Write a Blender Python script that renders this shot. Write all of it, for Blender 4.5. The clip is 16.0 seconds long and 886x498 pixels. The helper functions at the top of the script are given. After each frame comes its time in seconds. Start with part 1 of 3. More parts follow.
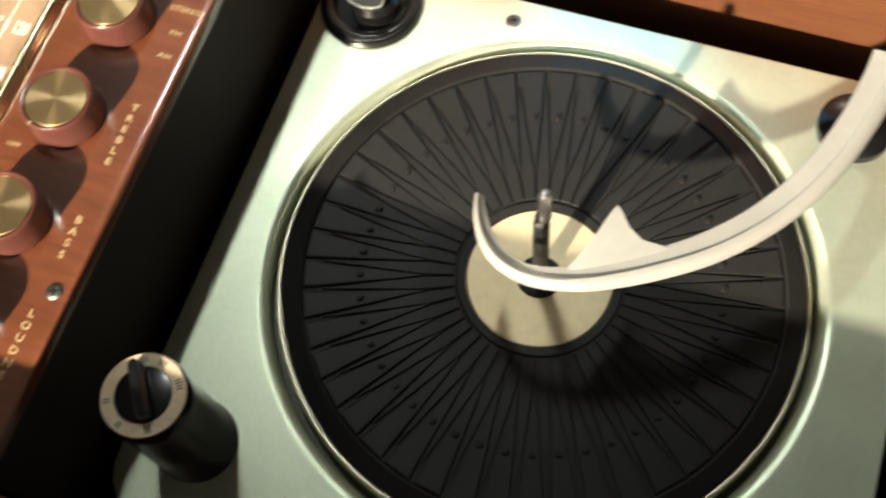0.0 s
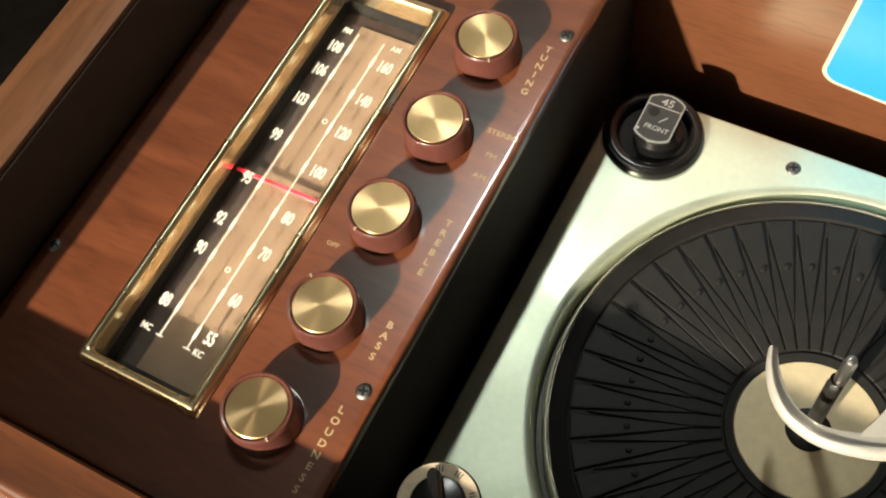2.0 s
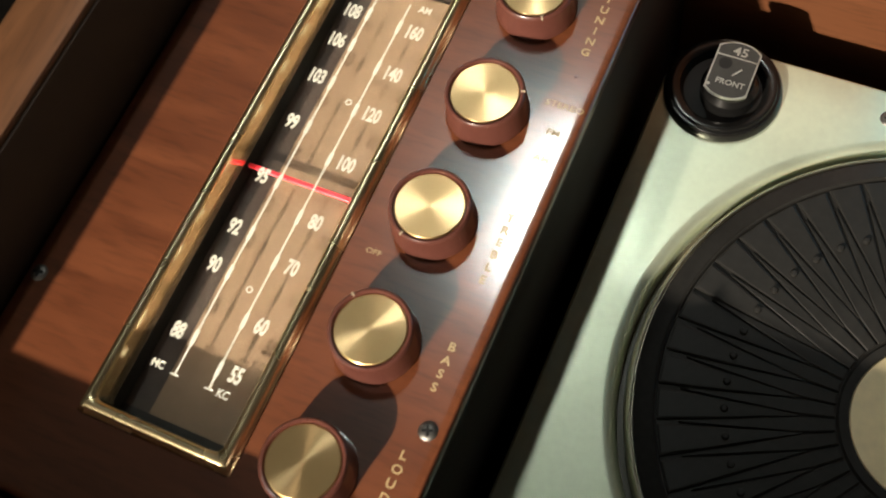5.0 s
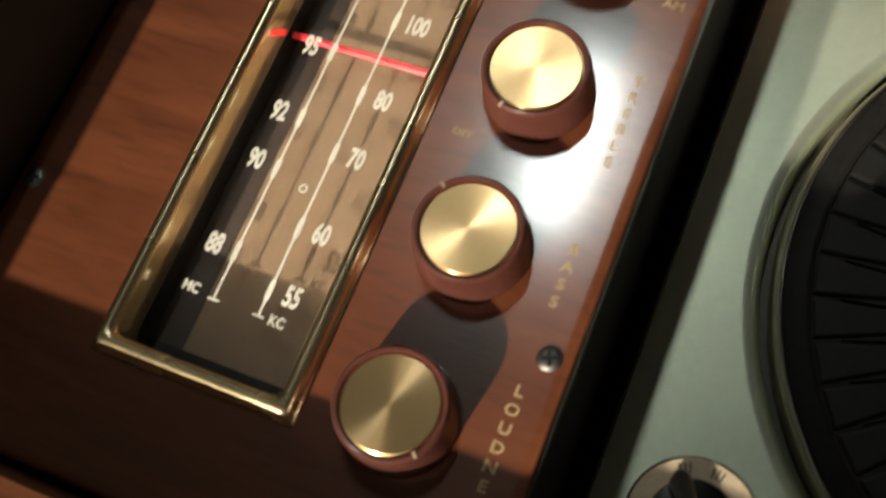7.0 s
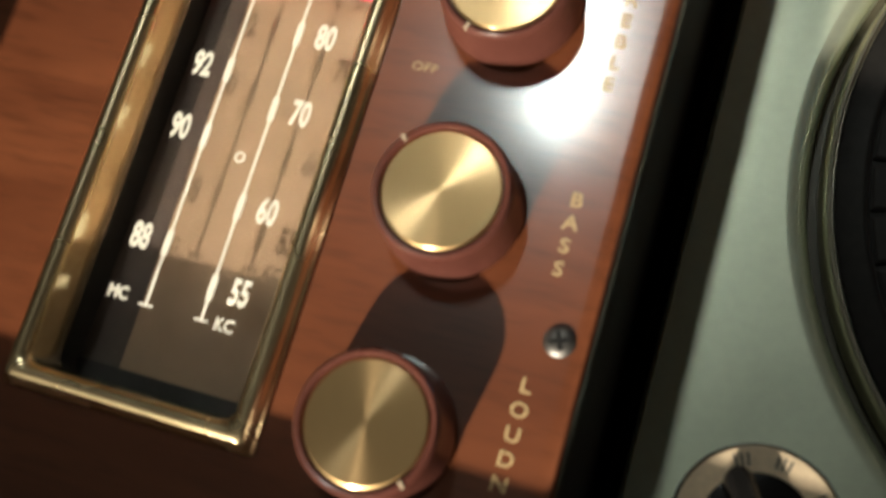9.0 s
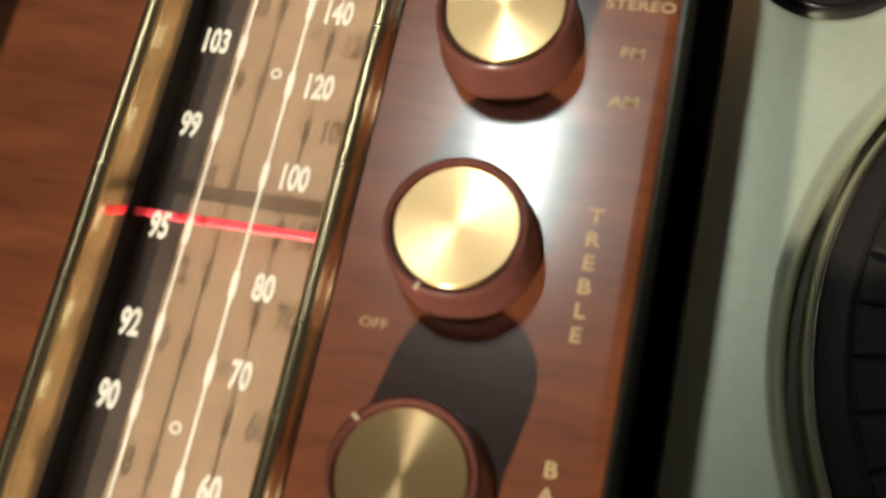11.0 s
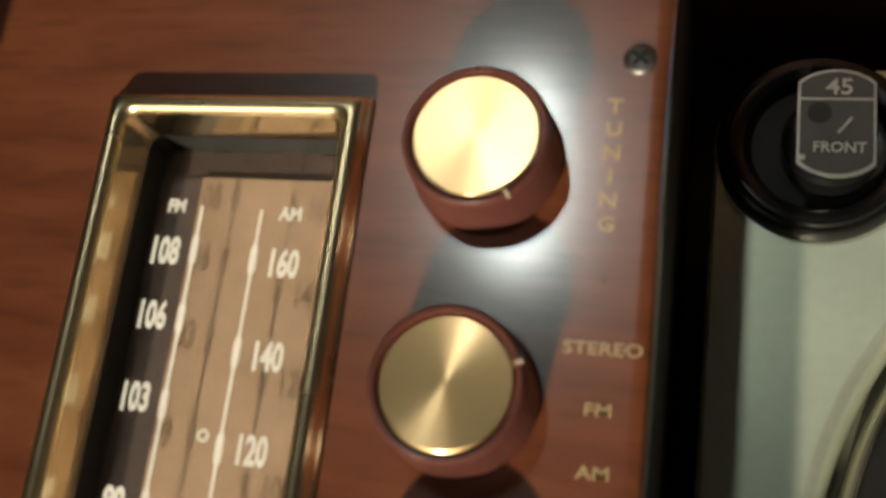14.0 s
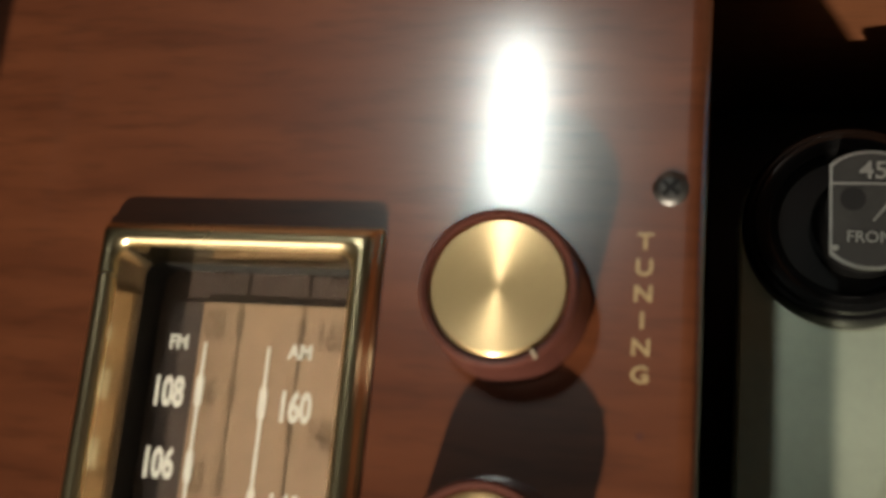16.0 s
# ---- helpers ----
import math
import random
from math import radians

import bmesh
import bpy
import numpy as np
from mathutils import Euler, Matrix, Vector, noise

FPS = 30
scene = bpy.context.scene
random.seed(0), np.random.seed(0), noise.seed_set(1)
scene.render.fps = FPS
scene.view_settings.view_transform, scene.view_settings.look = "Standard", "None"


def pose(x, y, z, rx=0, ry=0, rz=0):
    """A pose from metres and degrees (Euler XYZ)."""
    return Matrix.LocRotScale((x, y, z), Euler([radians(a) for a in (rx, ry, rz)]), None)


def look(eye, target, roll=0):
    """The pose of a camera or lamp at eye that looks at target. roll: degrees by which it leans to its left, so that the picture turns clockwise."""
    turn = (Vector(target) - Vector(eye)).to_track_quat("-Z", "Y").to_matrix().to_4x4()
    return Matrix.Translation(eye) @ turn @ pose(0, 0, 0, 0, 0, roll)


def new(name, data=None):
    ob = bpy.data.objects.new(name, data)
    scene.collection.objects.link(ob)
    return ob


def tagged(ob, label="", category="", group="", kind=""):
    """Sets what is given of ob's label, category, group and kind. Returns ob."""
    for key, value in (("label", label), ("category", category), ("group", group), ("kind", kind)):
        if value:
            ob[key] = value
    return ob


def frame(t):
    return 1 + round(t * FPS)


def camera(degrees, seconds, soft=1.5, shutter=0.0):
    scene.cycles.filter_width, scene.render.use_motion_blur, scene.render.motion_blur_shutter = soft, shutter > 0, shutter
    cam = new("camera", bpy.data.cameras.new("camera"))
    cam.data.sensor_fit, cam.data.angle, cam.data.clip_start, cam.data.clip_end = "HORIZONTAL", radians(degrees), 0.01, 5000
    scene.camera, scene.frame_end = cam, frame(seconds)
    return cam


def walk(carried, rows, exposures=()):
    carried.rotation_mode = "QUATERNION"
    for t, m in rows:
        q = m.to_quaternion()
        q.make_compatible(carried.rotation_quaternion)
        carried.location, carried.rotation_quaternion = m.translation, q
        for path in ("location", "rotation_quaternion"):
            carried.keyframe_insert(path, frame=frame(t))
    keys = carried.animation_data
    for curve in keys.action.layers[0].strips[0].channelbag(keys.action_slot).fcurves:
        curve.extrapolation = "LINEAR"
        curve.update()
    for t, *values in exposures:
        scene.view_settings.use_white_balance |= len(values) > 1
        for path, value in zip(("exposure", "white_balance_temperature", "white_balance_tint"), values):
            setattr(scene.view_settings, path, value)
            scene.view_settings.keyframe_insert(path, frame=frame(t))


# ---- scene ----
cam = camera(43.7, 16.0, soft=2.0, shutter=0.5)
PATH = [
    (0, (0.041, 0.014, 0.545), (-0.325, 0.718, -1.291), -9.5),
    (0.5, (0.005, 0.005, 0.539), (-0.418, 0.674, -1.298), -10.3),
    (1, (-0.02, 0.005, 0.554), (-0.52, 0.657, -1.27), -12.6),
    (1.5, (-0.042, 0.004, 0.573), (-0.626, 0.674, -1.219), -14.1),
    (2, (-0.047, -0.002, 0.584), (-0.646, 0.722, -1.182), -13.4),
    (2.5, (-0.054, -0.02, 0.59), (-0.667, 0.722, -1.163), -14.7),
    (3, (-0.075, -0.038, 0.594), (-0.638, 0.714, -1.172), -13.0),
    (3.2, (-0.077, -0.044, 0.598), (-0.638, 0.741, -1.154), -13.4),
    (5.3, (-0.118, 0.06, 0.496), (-0.64, 0.678, -1.333), -17.8),
    (5.5, (-0.101, 0.073, 0.484), (-0.597, 0.677, -1.357), -17.7),
    (6, (-0.099, 0.086, 0.468), (-0.56, 0.666, -1.39), -18.6),
    (6.5, (-0.139, 0.057, 0.439), (-0.635, 0.642, -1.409), -20.0),
    (7, (-0.168, 0.041, 0.413), (-0.692, 0.6, -1.434), -22.4),
    (7.5, (-0.175, 0.029, 0.386), (-0.695, 0.539, -1.477), -24.7),
    (8, (-0.174, 0.038, 0.362), (-0.673, 0.506, -1.517), -28.3),
    (8.5, (-0.181, 0.055, 0.353), (-0.689, 0.482, -1.534), -33.6),
    (9, (-0.178, 0.076, 0.35), (-0.699, 0.488, -1.537), -36.6),
    (9.2, (-0.18, 0.082, 0.351), (-0.682, 0.504, -1.539), -35.7),
    (11.3, (-0.194, 0.131, 0.335), (-0.66, 0.723, -1.517), -27.8),
    (11.5, (-0.194, 0.137, 0.333), (-0.675, 0.711, -1.521), -29.4),
    (12, (-0.191, 0.156, 0.334), (-0.681, 0.73, -1.519), -30.9),
    (12.5, (-0.192, 0.173, 0.33), (-0.707, 0.738, -1.518), -33.9),
    (13, (-0.199, 0.185, 0.328), (-0.707, 0.739, -1.525), -35.1),
    (13.5, (-0.196, 0.207, 0.33), (-0.701, 0.779, -1.519), -35.8),
    (14, (-0.193, 0.223, 0.331), (-0.697, 0.804, -1.516), -35.9),
    (14.5, (-0.201, 0.234, 0.33), (-0.714, 0.788, -1.522), -37.4),
    (15, (-0.205, 0.25, 0.329), (-0.714, 0.753, -1.538), -40.5),
    (15.5, (-0.206, 0.262, 0.331), (-0.714, 0.75, -1.541), -41.9),
    (16, (-0.205, 0.275, 0.33), (-0.695, 0.748, -1.55), -42.5),
]
EXPOSURE = [(0, 1.33), (1, 1.3), (2, 0.95), (3.2, 0.75), (5.3, 0.52), (6, 0.4), (7, 0.12), (8, 0.08), (9.2, 0.5), (11.3, 0.36), (12.5, 0.2), (14.5, -0.08), (16, -0.2)]
walk(cam, [(t, look(eye, target, roll)) for t, eye, target, roll in PATH], EXPOSURE)
# a small phone lens, focused on the record player, soft when close
cam.data.dof.use_dof, cam.data.dof.focus_distance, cam.data.dof.aperture_fstop = True, 0.58, 20

# ---- light ----
world = bpy.data.worlds.new("room_air")
scene.world = world
world.use_nodes = True
world.node_tree.nodes["Background"].inputs[0].default_value = (0.9, 0.75, 0.6, 1)
world.node_tree.nodes["Background"].inputs[1].default_value = 0.0002


def lamp(name, kind, place, target, watts, colour, size):
    data = bpy.data.lights.new(name, kind)
    data.energy, data.color = watts, colour
    if kind == "AREA":
        data.shape, data.size, data.size_y = "RECTANGLE", size[0], size[1]
    else:
        data.shadow_soft_size = size
    ob = new(name, data)
    ob.matrix_world = look(place, target)
    return ob


# a warm table lamp in front to the left, a cooler ceiling lamp behind
lamp("table_lamp_light", "POINT", (-1.14, -4.0, 2.48), (-0.2, 0.2, 0.08), 1480, (1.0, 0.875, 0.705), 0.06)
lamp("ceiling_lamp_light", "AREA", (-0.755, 1.33, 2.6), (-0.755, 1.3301, 0.0), 6.3, (0.95, 1.0, 0.92), (0.10, 0.50))


# ---- materials ----
def material(name, colour, rough=0.5, metal=0.0, coat=0.0, vary=0.15, scale=120.0, bump=0.0, bump_scale=900.0, stretch=(1, 1, 1), spec=0.5):
    m = bpy.data.materials.new(name)
    m.use_nodes = True
    nt = m.node_tree
    b = nt.nodes["Principled BSDF"]
    b.inputs["Roughness"].default_value, b.inputs["Metallic"].default_value = rough, metal
    b.inputs["Coat Weight"].default_value, b.inputs["Coat Roughness"].default_value = coat, 0.12
    b.inputs["Specular IOR Level"].default_value = spec
    co = nt.nodes.new("ShaderNodeTexCoord")
    mp = nt.nodes.new("ShaderNodeMapping")
    mp.inputs["Scale"].default_value = stretch
    nt.links.new(co.outputs["Object"], mp.inputs["Vector"])
    n1 = nt.nodes.new("ShaderNodeTexNoise")
    n1.inputs["Scale"].default_value, n1.inputs["Detail"].default_value = scale, 6
    n2 = nt.nodes.new("ShaderNodeTexNoise")
    n2.inputs["Scale"].default_value, n2.inputs["Detail"].default_value = scale / 9, 3
    mix = nt.nodes.new("ShaderNodeMath")
    mix.operation = "ADD"
    ramp = nt.nodes.new("ShaderNodeMapRange")
    ramp.inputs["From Min"].default_value, ramp.inputs["From Max"].default_value = 0.7, 1.3
    ramp.inputs["To Min"].default_value, ramp.inputs["To Max"].default_value = 1 - vary, 1 + vary
    hue = nt.nodes.new("ShaderNodeHueSaturation")
    hue.inputs["Color"].default_value = (*colour, 1)
    for n in (n1, n2):
        nt.links.new(mp.outputs[0], n.inputs["Vector"])
    nt.links.new(n1.outputs[0], mix.inputs[0])
    nt.links.new(n2.outputs[0], mix.inputs[1])
    nt.links.new(mix.outputs[0], ramp.inputs["Value"])
    nt.links.new(ramp.outputs[0], hue.inputs["Value"])
    nt.links.new(hue.outputs[0], b.inputs["Base Color"])
    rr = nt.nodes.new("ShaderNodeMapRange")
    rr.inputs["From Min"].default_value, rr.inputs["From Max"].default_value = 0.3, 0.7
    rr.inputs["To Min"].default_value, rr.inputs["To Max"].default_value = rough * 0.85, min(1, rough * 1.15)
    nt.links.new(n2.outputs[0], rr.inputs["Value"])
    nt.links.new(rr.outputs[0], b.inputs["Roughness"])
    if bump:
        n3 = nt.nodes.new("ShaderNodeTexNoise")
        n3.inputs["Scale"].default_value, n3.inputs["Detail"].default_value = bump_scale, 4
        nt.links.new(mp.outputs[0], n3.inputs["Vector"])
        bp = nt.nodes.new("ShaderNodeBump")
        bp.inputs["Strength"].default_value, bp.inputs["Distance"].default_value = bump, 0.0004
        nt.links.new(n3.outputs[0], bp.inputs["Height"])
        nt.links.new(bp.outputs[0], b.inputs["Normal"])
    return m


def wood(name, dark, light, stretch, rough=0.3, coat=0.85, seed=0.0, coat_rough=0.15, coat_ior=1.5, spec=0.4):
    """Lacquered wood: long streaks along the axis with the small stretch, broad figure, fine pores."""
    m = bpy.data.materials.new(name)
    m.use_nodes = True
    nt = m.node_tree
    b = nt.nodes["Principled BSDF"]
    b.inputs["Roughness"].default_value = rough
    b.inputs["Coat IOR"].default_value = coat_ior
    b.inputs["Specular IOR Level"].default_value = spec
    b.inputs["Coat Weight"].default_value, b.inputs["Coat Roughness"].default_value = coat, coat_rough
    co = nt.nodes.new("ShaderNodeTexCoord")
    mp = nt.nodes.new("ShaderNodeMapping")
    mp.inputs["Scale"].default_value = stretch
    mp.inputs["Location"].default_value = (seed, seed * 1.7, seed * 0.6)
    nt.links.new(co.outputs["Object"], mp.inputs["Vector"])
    grain = nt.nodes.new("ShaderNodeTexNoise")
    grain.inputs["Scale"].default_value, grain.inputs["Detail"].default_value = 90, 8
    grain.inputs["Distortion"].default_value = 0.6
    figure = nt.nodes.new("ShaderNodeTexNoise")
    figure.inputs["Scale"].default_value, figure.inputs["Detail"].default_value = 14, 3
    figure.inputs["Distortion"].default_value = 1.2
    pores = nt.nodes.new("ShaderNodeTexNoise")
    pores.inputs["Scale"].default_value, pores.inputs["Detail"].default_value = 420, 2
    for n in (grain, figure, pores):
        nt.links.new(mp.outputs[0], n.inputs["Vector"])
    a1 = nt.nodes.new("ShaderNodeMath")
    a1.operation = "MULTIPLY_ADD"
    a1.inputs[1].default_value = 0.6
    nt.links.new(grain.outputs[0], a1.inputs[0])
    a2 = nt.nodes.new("ShaderNodeMath")
    a2.operation = "MULTIPLY"
    a2.inputs[1].default_value = 0.55
    nt.links.new(figure.outputs[0], a2.inputs[0])
    nt.links.new(a2.outputs[0], a1.inputs[2])
    ramp = nt.nodes.new("ShaderNodeValToRGB")
    ramp.color_ramp.elements[0].position, ramp.color_ramp.elements[1].position = 0.38, 0.74
    ramp.color_ramp.elements[0].color, ramp.color_ramp.elements[1].color = (*dark, 1), (*light, 1)
    nt.links.new(a1.outputs[0], ramp.inputs[0])
    dim = nt.nodes.new("ShaderNodeMapRange")
    dim.inputs["From Min"].default_value, dim.inputs["From Max"].default_value = 0.3, 0.5
    dim.inputs["To Min"].default_value, dim.inputs["To Max"].default_value = 0.79, 1.0
    nt.links.new(pores.outputs[0], dim.inputs["Value"])
    hue = nt.nodes.new("ShaderNodeHueSaturation")
    nt.links.new(ramp.outputs[0], hue.inputs["Color"])
    nt.links.new(dim.outputs[0], hue.inputs["Value"])
    nt.links.new(hue.outputs[0], b.inputs["Base Color"])
    bp = nt.nodes.new("ShaderNodeBump")
    bp.inputs["Strength"].default_value, bp.inputs["Distance"].default_value = 0.12, 0.0003
    nt.links.new(pores.outputs[0], bp.inputs["Height"])
    nt.links.new(bp.outputs[0], b.inputs["Normal"])
    return m


PANEL_WOOD = wood("reddish walnut veneer", (0.112, 0.0325, 0.0130), (0.208, 0.066, 0.0265), (0.16, 1.0, 1.0), coat=1.0, coat_rough=0.14, coat_ior=2.0, spec=0.7)
RAIL_WOOD = wood("lighter walnut rail", (0.072, 0.0235, 0.0095), (0.170, 0.060, 0.023), (0.12, 1.0, 1.0), seed=3.0, rough=0.4, coat=0.5, coat_rough=0.22)
SIDE_WOOD = wood("side walnut", (0.088, 0.037, 0.015), (0.155, 0.068, 0.029), (1.0, 0.12, 1.0), seed=5.0, rough=0.5, coat=0.25, coat_rough=0.35)
BACK_WOOD = wood("back board walnut", (0.135, 0.050, 0.022), (0.165, 0.063, 0.028), (0.12, 1.0, 1.0), seed=8.0, rough=0.4, coat=0.4, coat_rough=0.2)
# dark wood, also for the sheets that darken the cabinet's inner sides
DARK_WOOD = material("dark wood and dark sheet", (0.014, 0.008, 0.005), 0.65, vary=0.4, scale=60)
DECK = material("champagne enamelled metal", (0.82, 0.91, 0.71), 0.39, metal=0.74, coat=0.0, vary=0.04, scale=260, bump=0.06, bump_scale=2200)
RUBBER = material("black rubber", (0.019, 0.0185, 0.0175), 0.48, vary=0.25, scale=300, bump=0.12, bump_scale=2600, spec=0.26)
BLACK = material("black bakelite", (0.008, 0.008, 0.008), 0.2, vary=0.2, scale=200)
MATT_BLACK = material("matt black", (0.006, 0.006, 0.006), 0.6, vary=0.2)
RIM = material("dull platter metal", (0.66, 0.62, 0.48), 0.38, metal=1.0, vary=0.12, scale=90)
WELL = material("dark olive enamel", (0.10, 0.095, 0.065), 0.4, vary=0.1, scale=90)
LABEL = material("cream centre disc", (0.90, 0.76, 0.48), 0.46, metal=0.5, vary=0.09, scale=160, bump=0.05)
GILT = material("worn cream ring", (0.68, 0.56, 0.39), 0.42, metal=0.15, vary=0.16, scale=400)
CREAM = material("cream plastic", (0.60, 0.50, 0.36), 0.4, vary=0.12, scale=400)
ARM = material("pale grey satin metal", (0.60, 0.59, 0.53), 0.34, metal=0.35, vary=0.05, scale=200)
CHROME = material("worn chrome", (0.85, 0.85, 0.82), 0.30, metal=1.0, vary=0.12, scale=500)
SCREW = material("dull steel", (0.20, 0.195, 0.185), 0.46, metal=1.0, vary=0.3, scale=900)
BRASS = material("satin brass", (0.93, 0.77, 0.46), 0.27, metal=1.0, vary=0.08, scale=150, bump=0.05)
MIRROR_BRASS = material("polished brass", (0.76, 0.65, 0.43), 0.13, metal=1.0, vary=0.08, scale=150, bump=0.05)
KNOB = material("red brown plastic", (0.115, 0.040, 0.030), 0.32, coat=0.3, vary=0.12, scale=500, bump=0.06)
PLATE = material("tan dial backing", (0.228, 0.155, 0.099), 0.5, vary=0.08, scale=130)
# brown for the bezel's shadow on the dial's left and for its top end
SHADE_AND_END = material("dark brown dial shade and end", (0.05, 0.036, 0.03), 0.5, vary=0.15)
PRINT = material("white print", (0.50, 0.51, 0.47), 0.5, vary=0.03)
GOLD = material("gold lettering", (0.50, 0.37, 0.19), 0.4, vary=0.12, scale=900)
RED = material("red pointer", (0.85, 0.035, 0.06), 0.35, vary=0.06)
BLUE = material("blue printed card", (0.025, 0.30, 0.62), 0.4, coat=0.2, vary=0.05, scale=60)
CARD = material("cream card", (0.62, 0.56, 0.40), 0.5, vary=0.05)
SILVER = material("silver line", (0.55, 0.55, 0.50), 0.42, metal=1.0, vary=0.1)
SLATE = material("dark grey enamel", (0.033, 0.033, 0.031), 0.45, vary=0.15, scale=500)
TAUPE = material("grey plastic", (0.09, 0.09, 0.085), 0.35, vary=0.1)
CLOTH = material("brown grille cloth", (0.10, 0.065, 0.035), 0.9, vary=0.5, scale=700, bump=0.6, bump_scale=1500)
# near-black so that the unseen walls and ceiling bounce little light
PLASTER = material("near-black wall paint", (0.028, 0.026, 0.023), 0.9, vary=0.08, scale=8, bump=0.2, bump_scale=60)
CARPET = material("dark carpet", (0.004, 0.0035, 0.003), 0.95, vary=0.3, scale=80, bump=0.6, bump_scale=300, spec=0.03)

# turned brass of the knob caps: fine rings, so that highlights spread into a bow tie
CAP = bpy.data.materials.new("turned brass")
CAP.use_nodes = True
nt = CAP.node_tree
b = nt.nodes["Principled BSDF"]
b.inputs["Base Color"].default_value = (0.97, 0.68, 0.35, 1)
b.inputs["Metallic"].default_value, b.inputs["Roughness"].default_value = 1.0, 0.34
b.inputs["Anisotropic"].default_value, b.inputs["Anisotropic Rotation"].default_value = 0.88, 0.25
tan = nt.nodes.new("ShaderNodeTangent")
tan.direction_type, tan.axis = "RADIAL", "Z"
nt.links.new(tan.outputs[0], b.inputs["Tangent"])
co = nt.nodes.new("ShaderNodeTexCoord")
wave = nt.nodes.new("ShaderNodeTexWave")
wave.wave_type, wave.rings_direction = "RINGS", "Z"
wave.inputs["Scale"].default_value, wave.inputs["Distortion"].default_value = 900, 2.0
nt.links.new(co.outputs["Object"], wave.inputs["Vector"])
rr = nt.nodes.new("ShaderNodeMapRange")
rr.inputs["To Min"].default_value, rr.inputs["To Max"].default_value = 0.18, 0.28
nt.links.new(wave.outputs[1], rr.inputs["Value"])
nt.links.new(rr.outputs[0], b.inputs["Roughness"])
satin = nt.nodes.new("ShaderNodeBsdfPrincipled")
satin.inputs["Base Color"].default_value = (0.97, 0.67, 0.32, 1)
satin.inputs["Metallic"].default_value, satin.inputs["Roughness"].default_value = 1.0, 0.37
both = nt.nodes.new("ShaderNodeMixShader")
both.inputs[0].default_value = 0.42
nt.links.new(b.outputs[0], both.inputs[1])
nt.links.new(satin.outputs[0], both.inputs[2])
nt.links.new(both.outputs[0], nt.nodes["Material Output"].inputs["Surface"])

GLASS = bpy.data.materials.new("clear dial glass")
GLASS.use_nodes = True
nt = GLASS.node_tree
b = nt.nodes["Principled BSDF"]
b.inputs["Base Color"].default_value = (0.98, 0.96, 0.92, 1)
b.inputs["Roughness"].default_value, b.inputs["Transmission Weight"].default_value, b.inputs["IOR"].default_value = 0.03, 1.0, 1.15


# ---- builders ----
def part(name, bm, mat, parent=None, label="", smooth=True, at=None):
    """Links a bmesh as one mesh object, under parent if given."""
    if isinstance(bm, bpy.types.Mesh):
        me = bm
    else:
        me = bpy.data.meshes.new(name)
        bmesh.ops.recalc_face_normals(bm, faces=bm.faces)
        bm.to_mesh(me)
        bm.free()
    if smooth:
        me.shade_smooth()
        me.set_sharp_from_angle(angle=radians(35))
    if not me.materials:
        me.materials.append(mat)
    ob = new(name, me)
    if at is not None:
        ob.matrix_basis = at
    ob.parent = parent
    if label:
        tagged(ob, label)
    return ob


def thing(name, at, label, category, group="", kind=""):
    return tagged_at(new(name), at, label, category, group, kind)


def tagged_at(ob, at, label, category, group, kind):
    ob.matrix_basis = Matrix.Translation(at)
    return tagged(ob, label, category, group, kind)


def block(x0, x1, y0, y1, z0, z1, bevel=0.0, segs=2):
    bm = bmesh.new()
    bmesh.ops.create_cube(bm, size=1, matrix=Matrix.Translation(((x0 + x1) / 2, (y0 + y1) / 2, (z0 + z1) / 2)) @ Matrix.Diagonal((x1 - x0, y1 - y0, z1 - z0, 1)))
    if bevel:
        bmesh.ops.bevel(bm, geom=bm.edges[:], offset=bevel, segments=segs, profile=0.5, affect="EDGES")
    return bm


def lathe(profile, steps=64, cx=0.0, cy=0.0, bm=None):
    """Turns (radius, height) pairs about the upright through (cx, cy)."""
    bm = bm or bmesh.new()
    rings = []
    for r, z in profile:
        if r < 1e-6:
            rings.append([bm.verts.new((cx, cy, z))] * steps)
        else:
            rings.append([bm.verts.new((cx + r * math.cos(2 * math.pi * k / steps), cy + r * math.sin(2 * math.pi * k / steps), z)) for k in range(steps)])
    for a, b_ in zip(rings, rings[1:]):
        for k in range(steps):
            vs = []
            for v in (a[k], a[(k + 1) % steps], b_[(k + 1) % steps], b_[k]):
                if v not in vs:
                    vs.append(v)
            if len(vs) > 2:
                bm.faces.new(vs)
    return bm


def rounded(x0, x1, y0, y1, r, n=8):
    pts = []
    for cx, cy, a0 in ((x1 - r, y1 - r, 0), (x0 + r, y1 - r, 90), (x0 + r, y0 + r, 180), (x1 - r, y0 + r, 270)):
        for k in range(n + 1):
            a = radians(a0 + 90 * k / n)
            pts.append((cx + r * math.cos(a), cy + r * math.sin(a)))
    return pts


def slab(pts, z0, z1, bm=None):
    bm = bm or bmesh.new()
    lo = [bm.verts.new((x, y, z0)) for x, y in pts]
    hi = [bm.verts.new((x, y, z1)) for x, y in pts]
    bm.faces.new(hi)
    bm.faces.new(lo[::-1])
    for k in range(len(pts)):
        j = (k + 1) % len(pts)
        bm.faces.new((lo[k], lo[j], hi[j], hi[k]))
    return bm


def loops(rings, closed=False):
    """Skins a row of equal closed loops of points."""
    bm = bmesh.new()
    vs = [[bm.verts.new(p) for p in ring] for ring in rings]
    pairs = list(zip(vs, vs[1:])) + ([(vs[-1], vs[0])] if closed else [])
    for a, b_ in pairs:
        for k in range(len(a)):
            j = (k + 1) % len(a)
            bm.faces.new((a[k], a[j], b_[j], b_[k]))
    if not closed:
        bm.faces.new(vs[0][::-1])
        bm.faces.new(vs[-1])
    return bm


